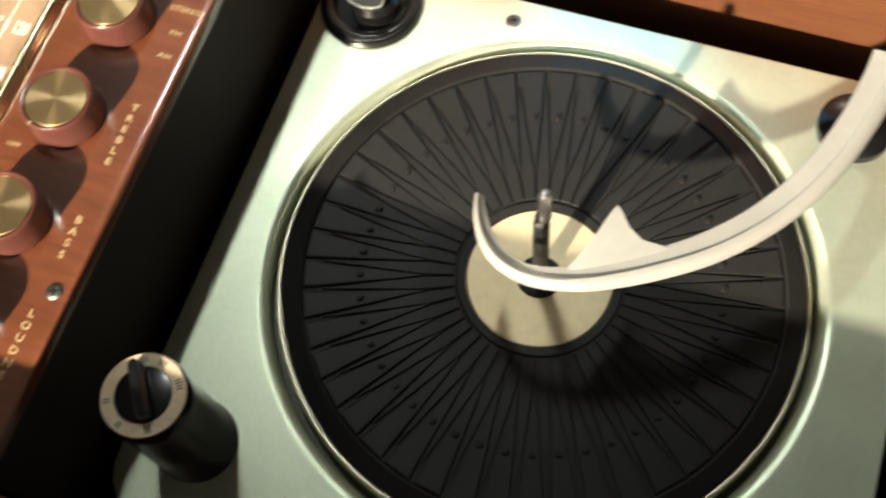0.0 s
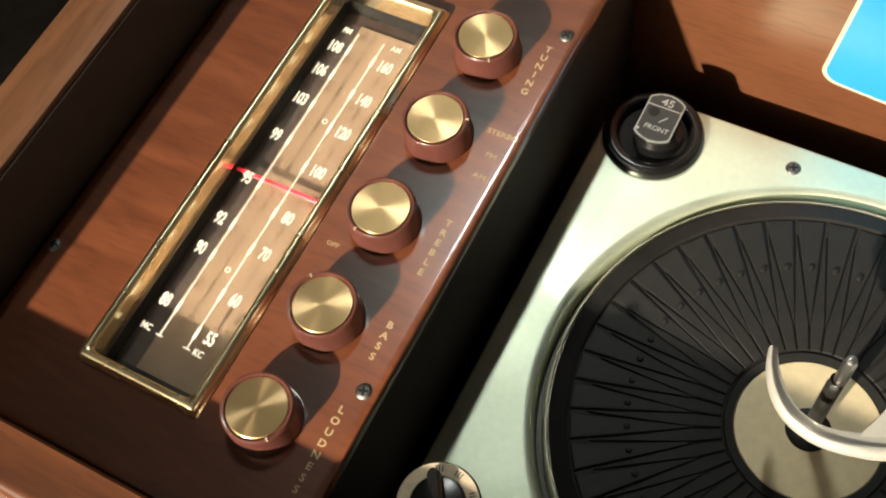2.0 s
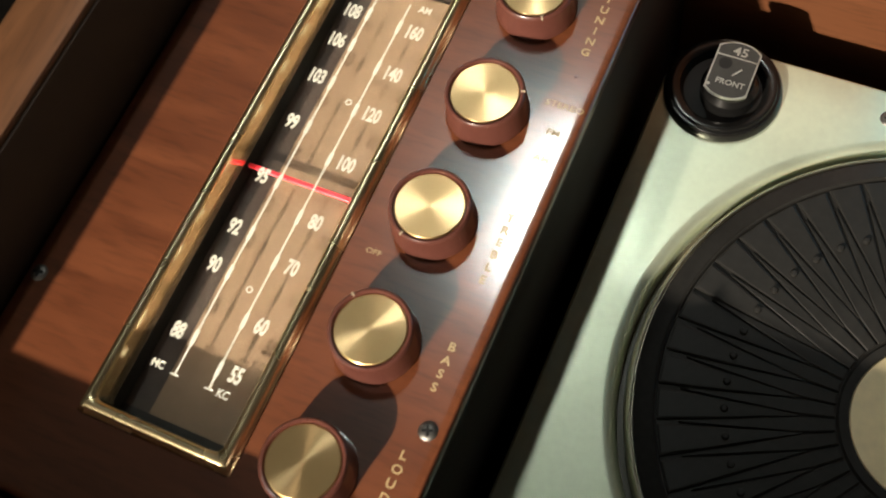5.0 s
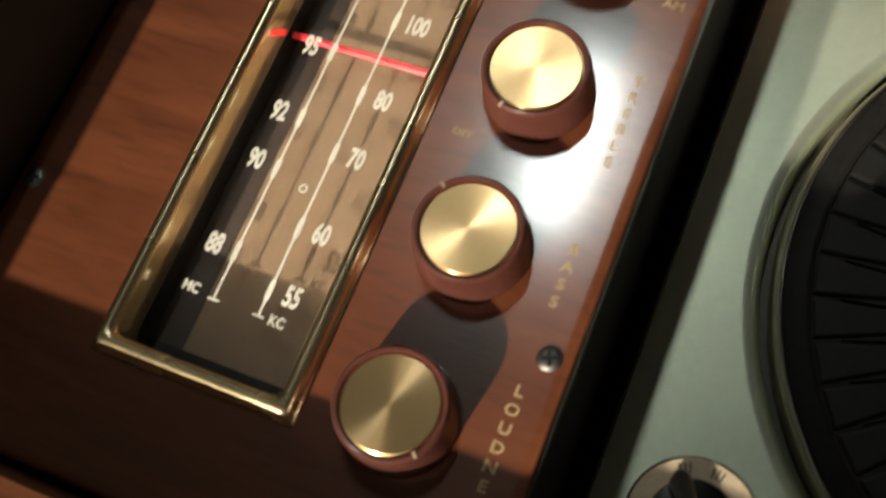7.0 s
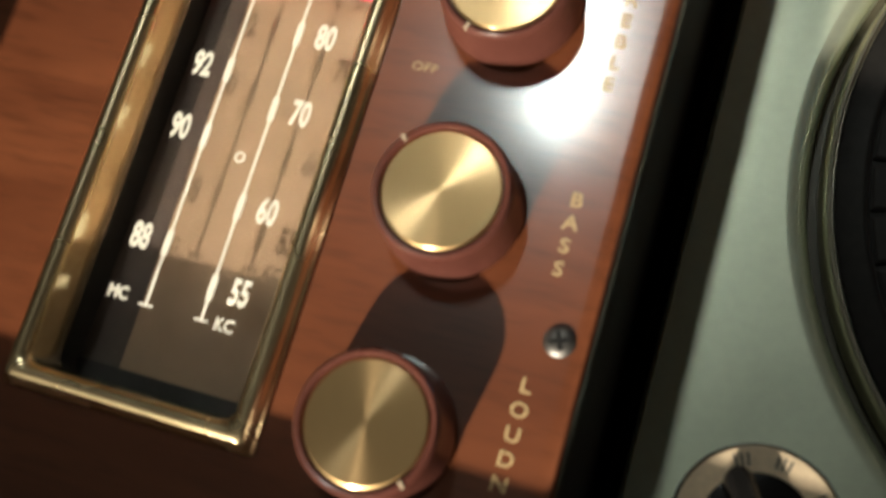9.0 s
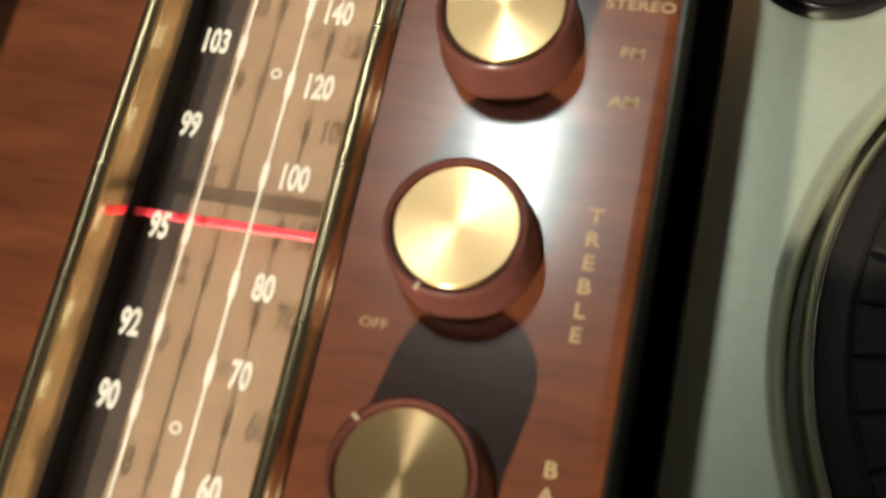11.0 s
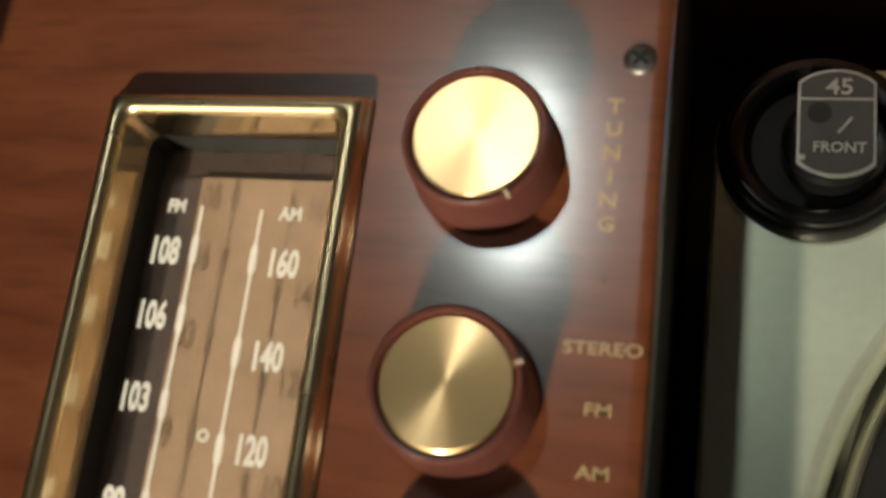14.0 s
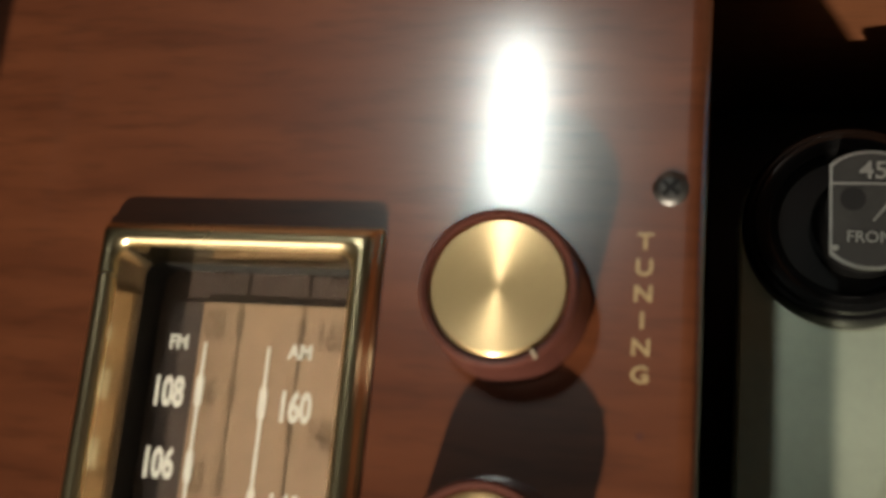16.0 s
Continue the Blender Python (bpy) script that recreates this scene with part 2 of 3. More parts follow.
def words(text, size, narrow=1.0, deep=0.0002, bold=0.0):
    """A mesh of letters, centred, lying flat."""
    cu = bpy.data.curves.new("lettering", "FONT")
    cu.body, cu.size, cu.extrude, cu.offset = text, size, deep, bold
    cu.align_x, cu.align_y = "CENTER", "CENTER"
    cu.resolution_u = 3
    ob = bpy.data.objects.new("lettering", cu)
    scene.collection.objects.link(ob)
    me = bpy.data.meshes.new_from_object(ob.evaluated_get(bpy.context.evaluated_depsgraph_get()))
    bpy.data.objects.remove(ob)
    me.transform(Matrix.Diagonal((narrow, 1, 1, 1)))
    me.materials.clear()
    return me


def screw(x, y, z, parent, r=0.0042, turn=20):
    bm = lathe([(0, 0.0012), (r * 0.5, 0.00115), (r * 0.85, 0.0008), (r, 0.0001), (r, -0.002), (0, -0.002)], 28)
    ob = part("screw", bm, SCREW, parent, "dull steel cross-head screw", at=pose(x, y, z, 0, 0, turn))
    cross = bmesh.new()
    slab([(-r * 0.58, -r * 0.14), (r * 0.58, -r * 0.14), (r * 0.58, r * 0.14), (-r * 0.58, r * 0.14)], 0.0010, 0.00135, cross)
    slab([(-r * 0.14, -r * 0.58), (r * 0.14, -r * 0.58), (r * 0.14, r * 0.58), (-r * 0.14, r * 0.58)], 0.0010, 0.00142, cross)
    part("cross_slot", cross, MATT_BLACK, ob, smooth=False)
    return ob


# ---- the room, unlit but for its two lamps ----
FLOOR = -0.68
tagged(part("floor", block(-3, 3, -5.2, 2.4, FLOOR - 0.05, FLOOR), CARPET), "dark carpeted floor round the console", "floor", kind="structure")
tagged(part("ceiling", block(-3, 3, -5.2, 2.4, 2.75, 2.8), PLASTER), "unseen near-black ceiling", "ceiling", kind="structure")
tagged(part("wall_north", block(-3, 3, 2.4, 2.5, FLOOR, 2.75), PLASTER), "unseen near-black wall behind the console", "wall", kind="structure")
tagged(part("wall_south", block(-3, 3, -5.3, -5.2, FLOOR, 2.75), PLASTER), "unseen near-black wall", "wall", kind="structure")
tagged(part("wall_west", block(-3.1, -3, -5.2, 2.4, FLOOR, 2.75), PLASTER), "unseen near-black wall", "wall", kind="structure")
tagged(part("wall_east", block(3, 3.1, -5.2, 2.4, FLOOR, 2.75), PLASTER), "unseen near-black wall", "wall", kind="structure")

# ---- the console cabinet ----
LEFT_Z, BACK_Y = 0.140, 0.446
cabinet = thing("console_cabinet", (0, 0, 0), "open-topped reddish walnut stereo console cabinet standing on the floor", "cabinet")
# front rail with a bead and a stepped moulding
prof = [(0.0258, -0.10), (0.0258, 0.1130), (0.0243, 0.1145), (0.0046, 0.1145), (0.0030, 0.1152), (0.0008, 0.1153), (-0.0012, 0.1144), (-0.0026, 0.1125), (-0.0032, 0.1095), (-0.0070, 0.1078), (-0.0105, 0.1052), (-0.0118, 0.1015), (-0.0120, 0.0985), (-0.0150, 0.0975), (-0.0182, 0.0950), (-0.0196, 0.0915), (-0.0198, 0.086), (-0.0198, -0.10)]
part("front_rail", loops([[(x, y, z) for y, z in prof] for x in (-0.4205, 0.195)]), RAIL_WOOD, cabinet, "walnut front rail with a stepped moulding")
part("side_panel", block(-0.4540, -0.4212, -0.0225, 0.46, FLOOR, LEFT_Z, 0.0012), SIDE_WOOD, cabinet)
part("side_panel", block(0.197, 0.23, -0.0225, 0.46, FLOOR, LEFT_Z, 0.0012), SIDE_WOOD, cabinet)
# dark sheet puts the left inner side's shade into its colour
part("dark_sheet", block(-0.4210, -0.4198, 0.027, BACK_Y - 0.001, -0.10, LEFT_Z - 0.004), DARK_WOOD, cabinet, "added dark sheet over the inner side")
# unseen dark sheet keeps the lit side panel out of the deck's reflection
part("dark_sheet", block(0.1952, 0.1968, 0.027, BACK_Y - 0.001, -0.10, LEFT_Z - 0.004), DARK_WOOD, cabinet, "added dark sheet over the inner side")
part("back_panel", block(-0.4195, 0.195, BACK_Y, BACK_Y + 0.014, -0.2, 0.122), BACK_WOOD, cabinet, "glossy walnut back board")
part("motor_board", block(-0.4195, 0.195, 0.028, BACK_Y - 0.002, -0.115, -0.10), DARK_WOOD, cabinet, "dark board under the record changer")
part("front_panel", block(-0.4195, 0.195, -0.021, 0.0, FLOOR, -0.102), CLOTH, cabinet, "brown speaker cloth")

# ---- the tuner ----
PZ = 0.08
BX0, BX1, BY0, BY1 = -0.3605, -0.2848, 0.0706, 0.3420
tuner = thing("radio_tuner", (-0.315, 0.23, -0.10), "reddish walnut radio tuner panel with brass-framed dial and five knobs", "radio")
tuner_in = Matrix.Translation((0.315, -0.23, 0.10))
GX0, GX1, GY0, GY1 = BX0 + 0.003, BX1 - 0.003, BY0 + 0.003, BY1 - 0.003
px0, px1, py0, py1 = -0.4188, -0.2090, 0.0285, BACK_Y - 0.002


def ring_plate(x0, x1, y0, y1, hx0, hx1, hy0, hy1, z0, z1, e=0.0011):
    outer = lambda d: [(x0 + d, y0 + d), (x1 - d, y0 + d), (x1 - d, y1 - d), (x0 + d, y1 - d)]
    inner = [(hx0, hy0), (hx1, hy0), (hx1, hy1), (hx0, hy1)]
    at = lambda pts, z: [(x, y, z) for x, y in pts]
    return loops([at(inner, z0), at(outer(0), z0), at(outer(0), z1 - 2.2 * e), at(outer(0.4 * e), z1 - 1.2 * e), at(outer(1.2 * e), z1 - 0.5 * e), at(outer(2.4 * e), z1 - 0.12 * e), at(outer(4 * e), z1), at(outer(4.3 * e), z1), at(outer(4.6 * e), z1), at(inner, z1)], closed=True)


def tuner_part(name, bm, mat, label="", parent=tuner, smooth=True):
    ob = part(name, bm, mat, parent, label, smooth)
    ob.matrix_basis = tuner_in
    return ob


tuner_part("panel", ring_plate(px0, px1, py0, py1, GX0, GX1, GY0, GY1, PZ - 0.009, PZ), PANEL_WOOD, "lacquered reddish walnut veneer panel")
tuner_part("housing", block(px0 + 0.004, px1 - 0.0012, py0 + 0.002, py1 - 0.002, -0.10, PZ - 0.03), DARK_WOOD, "dark tuner box")
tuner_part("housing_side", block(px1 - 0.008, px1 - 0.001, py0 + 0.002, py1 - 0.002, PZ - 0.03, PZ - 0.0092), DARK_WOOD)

# brass bezel: flange, rounded bead, then an inner wall that falls to the backing
def bezel_ring(d, z, r):
    return [(x, y, z) for x, y in rounded(BX0 + d, BX1 - d, BY0 + d, BY1 - d, max(r, 0.0004), 5)]


prof = [(0.0, 0.0790, 0.0008), (0.0, 0.0812, 0.0008), (0.0008, 0.0820, 0.0009), (0.0012, 0.0838, 0.0014), (0.0018, 0.0850, 0.0018), (0.0027, 0.0857, 0.0024), (0.0038, 0.08605, 0.0032), (0.0047, 0.0860, 0.0036), (0.0055, 0.0855, 0.0039), (0.0062, 0.0847, 0.004), (0.0067, 0.0835, 0.004), (0.0064, 0.0792, 0.004), (0.0040, 0.0790, 0.0035)]
wall = [(0.0067, 0.0834, 0.004), (0.0074, 0.0780, 0.004), (0.0078, 0.0740, 0.004), (0.0079, 0.0712, 0.004), (0.0064, 0.0712, 0.004), (0.0064, 0.0786, 0.004)]
tuner_part("bezel", loops([bezel_ring(*p) for p in prof], closed=True), BRASS, "brass dial bezel with a rounded bead")
tuner_part("bezel_wall", loops([bezel_ring(*p) for p in wall], closed=True), MIRROR_BRASS, "polished brass inner wall of the bezel")
tuner_part("dial_ring", loops([bezel_ring(0.0062, 0.0570, 0.004), bezel_ring(0.0062, 0.0711, 0.004), bezel_ring(0.0073, 0.0711, 0.004), bezel_ring(0.0073, 0.0570, 0.004)], closed=True), MATT_BLACK, "matt black ring below the bezel")
tuner_part("dial_backing", block(-0.3400, BX1 - 0.0073, BY0 + 0.0073, BY1 - 0.0160, 0.0585, 0.0605), PLATE, "tan dial backing plate", smooth=False)
# the bezel's shadow on the backing, put in as a dark brown strip
tuner_part("dial_shade", block(BX0 + 0.0073, -0.3402, BY0 + 0.0073, BY1 - 0.0160, 0.0575, 0.0597), SHADE_AND_END, smooth=False)
# black strip deepens the shade at the dial's front end
tuner_part("dial_end", block(BX0 + 0.0073, BX1 - 0.0073, BY0 + 0.0073, BY0 + 0.0125, 0.0570, 0.0612), MATT_BLACK, smooth=False)
tuner_part("dial_end", block(BX0 + 0.0073, BX1 - 0.0073, BY1 - 0.0158, BY1 - 0.0073, 0.0570, 0.0590), SHADE_AND_END, smooth=False)
glass = tuner_part("dial_glass", block(BX0 + 0.0072, BX1 - 0.0072, BY0 + 0.0072, BY1 - 0.0072, 0.0722, 0.0735), GLASS, "clear dial window", smooth=False)
glass.visible_shadow = False

SZ = 0.0716
for text, y in (("108", 0.3000), ("106", 0.2820), ("103", 0.2600), ("99", 0.2330), ("95", 0.2020), ("92", 0.1740), ("90", 0.1540), ("88", 0.1200)):
    part("numeral", words(text, 0.0104, 0.58, 0.0001, 0.00036), PRINT, tuner, smooth=False, at=tuner_in @ pose(-0.3412, y, SZ))
for text, y in (("160", 0.2980), ("140", 0.2730), ("120", 0.2490), ("100", 0.2210), ("80", 0.1890), ("70", 0.1650), ("60", 0.1350), ("55", 0.1110)):
    part("numeral", words(text, 0.0104, 0.58, 0.0001, 0.00036), PRINT, tuner, smooth=False, at=tuner_in @ pose(-0.3065, y, SZ))
for text, x, y in (("FM", -0.3400, 0.3130), ("AM", -0.3065, 0.3120), ("MC", -0.3420, 0.1030), ("KC", -0.3080, 0.1015)):
    part("lettering", words(text, 0.0052, 0.85, 0.0001, 0.00016), PRINT, tuner, smooth=False, at=tuner_in @ pose(x, y, SZ))
for x, ticks, y0, y1 in ((-0.3325, (0.3010, 0.2820, 0.2590, 0.2330, 0.2020, 0.1740, 0.1530, 0.1200), 0.1015, 0.3135), (-0.3150, (0.2990, 0.2740, 0.2490, 0.2210, 0.1890, 0.1650, 0.1350, 0.1110), 0.1015, 0.3130)):
    tuner_part("scale_line", block(x - 0.00042, x + 0.00042, y0, y1, SZ - 0.0001, SZ + 0.0001), PRINT, smooth=False)
    tuner_part("end_mark", block(x - 0.0022, x + 0.0022, y0 - 0.0004, y0 + 0.0004, SZ - 0.00014, SZ + 0.00014), PRINT, smooth=False)
    for y in ticks:
        pts = [(x - 0.0003, y - 0.0045), (x + 0.0003, y - 0.0045), (x + 0.0010, y - 0.003), (x + 0.0010, y + 0.003), (x + 0.0003, y + 0.0045), (x - 0.0003, y + 0.0045), (x - 0.0010, y + 0.003), (x - 0.0010, y - 0.003)]
        tuner_part("tick_mark", slab(pts, SZ - 0.00018, SZ + 0.00018), PRINT, smooth=False)
for y in (0.1490, 0.2520):
    tuner_part("ring_mark", lathe([(0.0010, -0.0001), (0.0017, -0.0001), (0.0017, 0.0001), (0.0010, 0.0001), (0.0010, -0.0001)], 24, -0.3200, y), PRINT, smooth=False).location.z += SZ
tuner_part("pointer", block(-0.3530, -0.2930, 0.2058, 0.2082, 0.0655, 0.0672, 0.0004, 1), RED, "red dial pointer")

# gold lettering on the veneer
LZ = PZ + 0.0001
for word, top in (("TUNING", 0.3410), ("TREBLE", 0.2190), ("BASS", 0.1553), ("LOUDNESS", 0.1060)):
    for k, ch in enumerate(word):
        part("lettering", words(ch, 0.0054, 1.12, 0.00008, 0.00012), GOLD, tuner, smooth=False, at=tuner_in @ pose(-0.2222, top - 0.0062 * k, LZ))
for word, y in (("STEREO", 0.2795), ("FM", 0.2652), ("AM", 0.2510)):
    part("lettering", words(word, 0.0043, 1.25, 0.00008, 0.00003), GOLD, tuner, smooth=False, at=tuner_in @ pose(-0.2205, y, LZ))
part("lettering", words("OFF", 0.0036, 1.2, 0.00008, 0.0), GOLD, tuner, smooth=False, at=tuner_in @ pose(-0.2722, 0.1830, LZ))

for x, y, turn in ((-0.217, 0.119, 20), (-0.217, 0.354, 50), (-0.412, 0.119, 10), (-0.412, 0.354, 70)):
    s_ = screw(x, y, PZ, tuner, turn=turn)
    s_.matrix_basis = tuner_in @ s_.matrix_basis

tuner_part("blemish", lathe([(0.0010, PZ - 0.0002), (0.0009, PZ + 0.00012), (0.0, PZ + 0.00015)], 10, -0.2215, 0.2965), KNOB, "small dark blemish")

# knobs: tapered plastic skirt with a proud rim round a turned brass cap
skirt = lathe([(0.0, 0.0), (0.0178, 0.0), (0.0192, 0.0006), (0.0194, 0.0016), (0.0187, 0.0040), (0.0183, 0.0140), (0.0180, 0.0156), (0.0173, 0.0163), (0.0164, 0.0161), (0.0160, 0.0154), (0.0158, 0.0148), (0.0, 0.0148)], 72)
skirt_me = bpy.data.meshes.new("skirt")
bmesh.ops.recalc_face_normals(skirt, faces=skirt.faces)
skirt.to_mesh(skirt_me)
cap_me = bpy.data.meshes.new("cap")
cap = lathe([(0.0, 0.0158), (0.004, 0.0158), (0.010, 0.0158), (0.0150, 0.0158), (0.0155, 0.0155), (0.0156, 0.0149), (0.0, 0.0149)], 72)
bmesh.ops.recalc_face_normals(cap, faces=cap.faces)
cap.to_mesh(cap_me)
for x, y, turn in ((-0.2528, 0.3257, -58), (-0.2528, 0.2659, 20), (-0.2530, 0.2060, 250), (-0.2530, 0.1460, 140), (-0.2542, 0.0862, -42)):
    k_ = new("knob")
    k_.parent, k_.matrix_basis = tuner, tuner_in @ pose(x, y, PZ + 0.0004, 0, 0, turn)
    tagged(k_, "red-brown plastic knob with a turned brass cap")
    part("skirt", skirt_me, KNOB, k_)
    part("cap", cap_me, CAP, k_, "turned brass cap", smooth=False)
    part("index_mark", block(0.0162, 0.0181, -0.0004, 0.0004, 0.0148, 0.0166), CREAM, k_, smooth=False)

# ---- the record changer ----
DZ, CX, CY = -0.022, -0.0155, 0.2300
changer = thing("record_changer", (CX, CY, -0.10), "champagne enamelled record changer with black rubber platter mat", "record player")
ch_in = Matrix.Translation((-CX, -CY, 0.10))


def changer_part(name, bm, mat, label="", smooth=True):
    ob = part(name, bm, mat, changer, label, smooth)
    ob.matrix_basis = ch_in
    return ob


def deck_ring(d, z):
    """The rounded oblong outline of the deck, d inside its edge, seen from the platter's centre."""
    x0, x1, y0, y1, r = -0.2005 + d, 0.178 - d, 0.040 + d, 0.4045 - d, 0.030 - d
    ring = []
    for k in range(180):
        a = 2 * math.pi * k / 180
        lo, hi = 0.1, 0.4
        for _ in range(30):
            m_ = (lo + hi) / 2
            x, y = CX + m_ * math.cos(a), CY + m_ * math.sin(a)
            qx, qy = abs(x - (x0 + x1) / 2) - (x1 - x0) / 2 + r, abs(y - (y0 + y1) / 2) - (y1 - y0) / 2 + r
            out = math.hypot(max(qx, 0), max(qy, 0)) + min(max(qx, qy), 0) - r
            lo, hi = (m_, hi) if out < 0 else (lo, m_)
        ring.append((CX + lo * math.cos(a), CY + lo * math.sin(a), z))
    return ring


def hole_ring(r, z):
    return [(CX + r * math.cos(2 * math.pi * k / 180), CY + r * math.sin(2 * math.pi * k / 180), z) for k in range(180)]


changer_part("deck_plate", loops([deck_ring(0.001, DZ - 0.012), deck_ring(0, DZ - 0.011), deck_ring(0.0, DZ - 0.004), deck_ring(0.0006, DZ - 0.0011), deck_ring(0.0019, DZ), deck_ring(0.0022, DZ), deck_ring(0.0026, DZ), hole_ring(0.1579, DZ), hole_ring(0.1574, DZ), hole_ring(0.1570, DZ), hole_ring(0.1548, DZ - 0.0003), hole_ring(0.1526, DZ - 0.0012), hole_ring(0.1508, DZ - 0.0030), hole_ring(0.1498, DZ - 0.0060), hole_ring(0.1496, DZ - 0.0100), hole_ring(0.1520, DZ - 0.0118)], closed=True), DECK, "champagne enamelled metal deck plate with a rolled opening")
changer_part("platter_well", lathe([(0.0, DZ - 0.0128), (0.1530, DZ - 0.0128), (0.1530, DZ - 0.0122), (0.0, DZ - 0.0122)], 96, CX, CY), WELL, "dark well below the platter")
changer_part("chassis", block(-0.170, 0.150, 0.065, 0.385, -0.10, DZ - 0.0130), MATT_BLACK)
TOP = -0.0205
changer_part("platter", lathe([(0.0, DZ - 0.0110), (0.1450, DZ - 0.0110), (0.1462, DZ - 0.0100), (0.1464, DZ - 0.0070), (0.1458, TOP - 0.0020), (0.1450, TOP + 0.0012), (0.1442, TOP + 0.0021), (0.1434, TOP + 0.0020), (0.1428, TOP + 0.0010), (0.1426, TOP), (0.0, TOP)], 128, CX, CY), RIM, "dull metal turntable platter")

# rubber mat: outer lip, long wedges that point in and out by turns, small studs
N = 45
mat_bm = lathe([(0.0405, TOP), (0.0405, TOP + 0.0022), (0.0450, TOP + 0.0024), (0.0460, TOP + 0.0012), (0.1310, TOP + 0.0012), (0.1317, TOP + 0.0034), (0.1327, TOP + 0.0039), (0.1338, TOP + 0.0033), (0.1412, TOP + 0.0028), (0.1421, TOP + 0.0021), (0.1424, TOP)], 180, CX, CY)


def wedge(ring, top):
    bm = bmesh.new()
    at = lambda r, a, z: (r * math.cos(a), r * math.sin(a), z)
    lo = [bm.verts.new(at(r, a, TOP + 0.0010)) for r, a in ring]
    hi = [bm.verts.new(at(r, a, top)) for r, a in ring]
    n = len(ring)
    for k in range(n):
        bm.faces.new((lo[k], lo[(k + 1) % n], hi[(k + 1) % n], hi[k]))
    mid = [sum(c) / n for c in zip(*(v.co for v in hi))]
    cap_ring = [bm.verts.new((mid[0] + (v.co.x - mid[0]) * 0.975, mid[1] + (v.co.y - mid[1]) * 0.86, top + 0.00035)) for v in hi]
    for k in range(n):
        bm.faces.new((hi[k], hi[(k + 1) % n], cap_ring[(k + 1) % n], cap_ring[k]))
    bm.faces.new(cap_ring)
    bmesh.ops.recalc_face_normals(bm, faces=bm.faces)
    me = bpy.data.meshes.new("rib")
    bm.to_mesh(me)
    bm.free()
    return me


mat = changer_part("mat", mat_bm, RUBBER, "ribbed black rubber mat")
step = 2 * math.pi / N
# outer plates: broad at the rim, a point near the centre; ribs between them the other way round
plate_me = wedge([(0.1306, -step / 2 + 0.0095), (0.1306, step / 2 - 0.0095), (0.0625, 0.002), (0.0625, -0.002)], TOP + 0.0027)
rib_me = wedge([(0.0470, -0.060), (0.0470, 0.060), (0.0640, 0.0585), (0.1200, 0.0), (0.0640, -0.0585)], TOP + 0.0026)
for k in range(N):
    a = math.degrees(k * step + 0.0811)
    part("plate", plate_me, RUBBER, mat, smooth=False, at=pose(CX, CY, 0, 0, 0, a))
    part("rib", rib_me, RUBBER, mat, smooth=False, at=pose(CX, CY, 0, 0, 0, a + math.degrees(step / 2)))
stud = lathe([(0.0019, TOP + 0.0025), (0.0019, TOP + 0.0038), (0.0015, TOP + 0.0047), (0.0, TOP + 0.0051)], 12)
stud_me = bpy.data.meshes.new("stud")
stud.to_mesh(stud_me)
for k in range(N):
    a = k * step + 0.0811
    part("stud", stud_me, RUBBER, changer, at=ch_in @ pose(CX + 0.0986 * math.cos(a), CY + 0.0986 * math.sin(a), 0))
changer_part("centre_disc", lathe([(0.0, TOP + 0.0004), (0.0, TOP + 0.0018), (0.0396, TOP + 0.0018), (0.0402, TOP + 0.0012), (0.0403, TOP + 0.0004)][1:], 96, CX, CY), LABEL, "cream centre disc of the platter")
changer_part("hub", lathe([(0.0125, TOP + 0.0016), (0.0120, TOP + 0.0032), (0.0100, TOP + 0.0040), (0.0060, TOP + 0.0042), (0.0, TOP + 0.0042)], 40, CX, CY), MATT_BLACK, "black hub")
sp = lathe([(0.0042, TOP + 0.004), (0.0042, 0.052), (0.0036, 0.054), (0.0036, 0.060)], 24, CX, CY)
changer_part("spindle", sp, SCREW, "steel changer spindle")
changer_part("spindle_tip", lathe([(0.0034, 0.060), (0.0034, 0.082), (0.0026, 0.086), (0.0, 0.0875)], 24, CX + 0.0012, CY), CHROME, "chrome tip")
changer_part("spindle_catch", block(CX - 0.0022, CX + 0.0022, CY - 0.0062, CY - 0.0036, 0.048, 0.060, 0.0006), SCREW)

# overarm: a flattened curved bar with a hooked end and a fin
arm_line = [(-0.0488, 0.2345, 0.0022), (-0.0455, 0.2250, 0.0034), (-0.0385, 0.2135, 0.0044), (-0.0280, 0.2050, 0.0050), (-0.0120, 0.2015, 0.0055), (0.0080, 0.2060, 0.0066), (0.0260, 0.2145, 0.0074), (0.0450, 0.2260, 0.0080), (0.0640, 0.2400, 0.0084), (0.0820, 0.2580, 0.0086), (0.0980, 0.2800, 0.0088), (0.1100, 0.3040, 0.0090), (0.1190, 0.3300, 0.0092), (0.1250, 0.3540, 0.0096), (0.1275, 0.3700, 0.0098)]
fine = []
for k in range(len(arm_line) - 1):
    p = [Vector(arm_line[min(max(k + j, 0), len(arm_line) - 1)]) for j in (-1, 0, 1, 2)]
    for u in (0.0, 0.25, 0.5, 0.75):
        fine.append(tuple(0.5 * (2 * p[1] + (p[2] - p[0]) * u + (2 * p[0] - 5 * p[1] + 4 * p[2] - p[3]) * u * u + (3 * p[1] - p[0] - 3 * p[2] + p[3]) * u ** 3)))
arm_line = fine + [arm_line[-1]]
rings = []
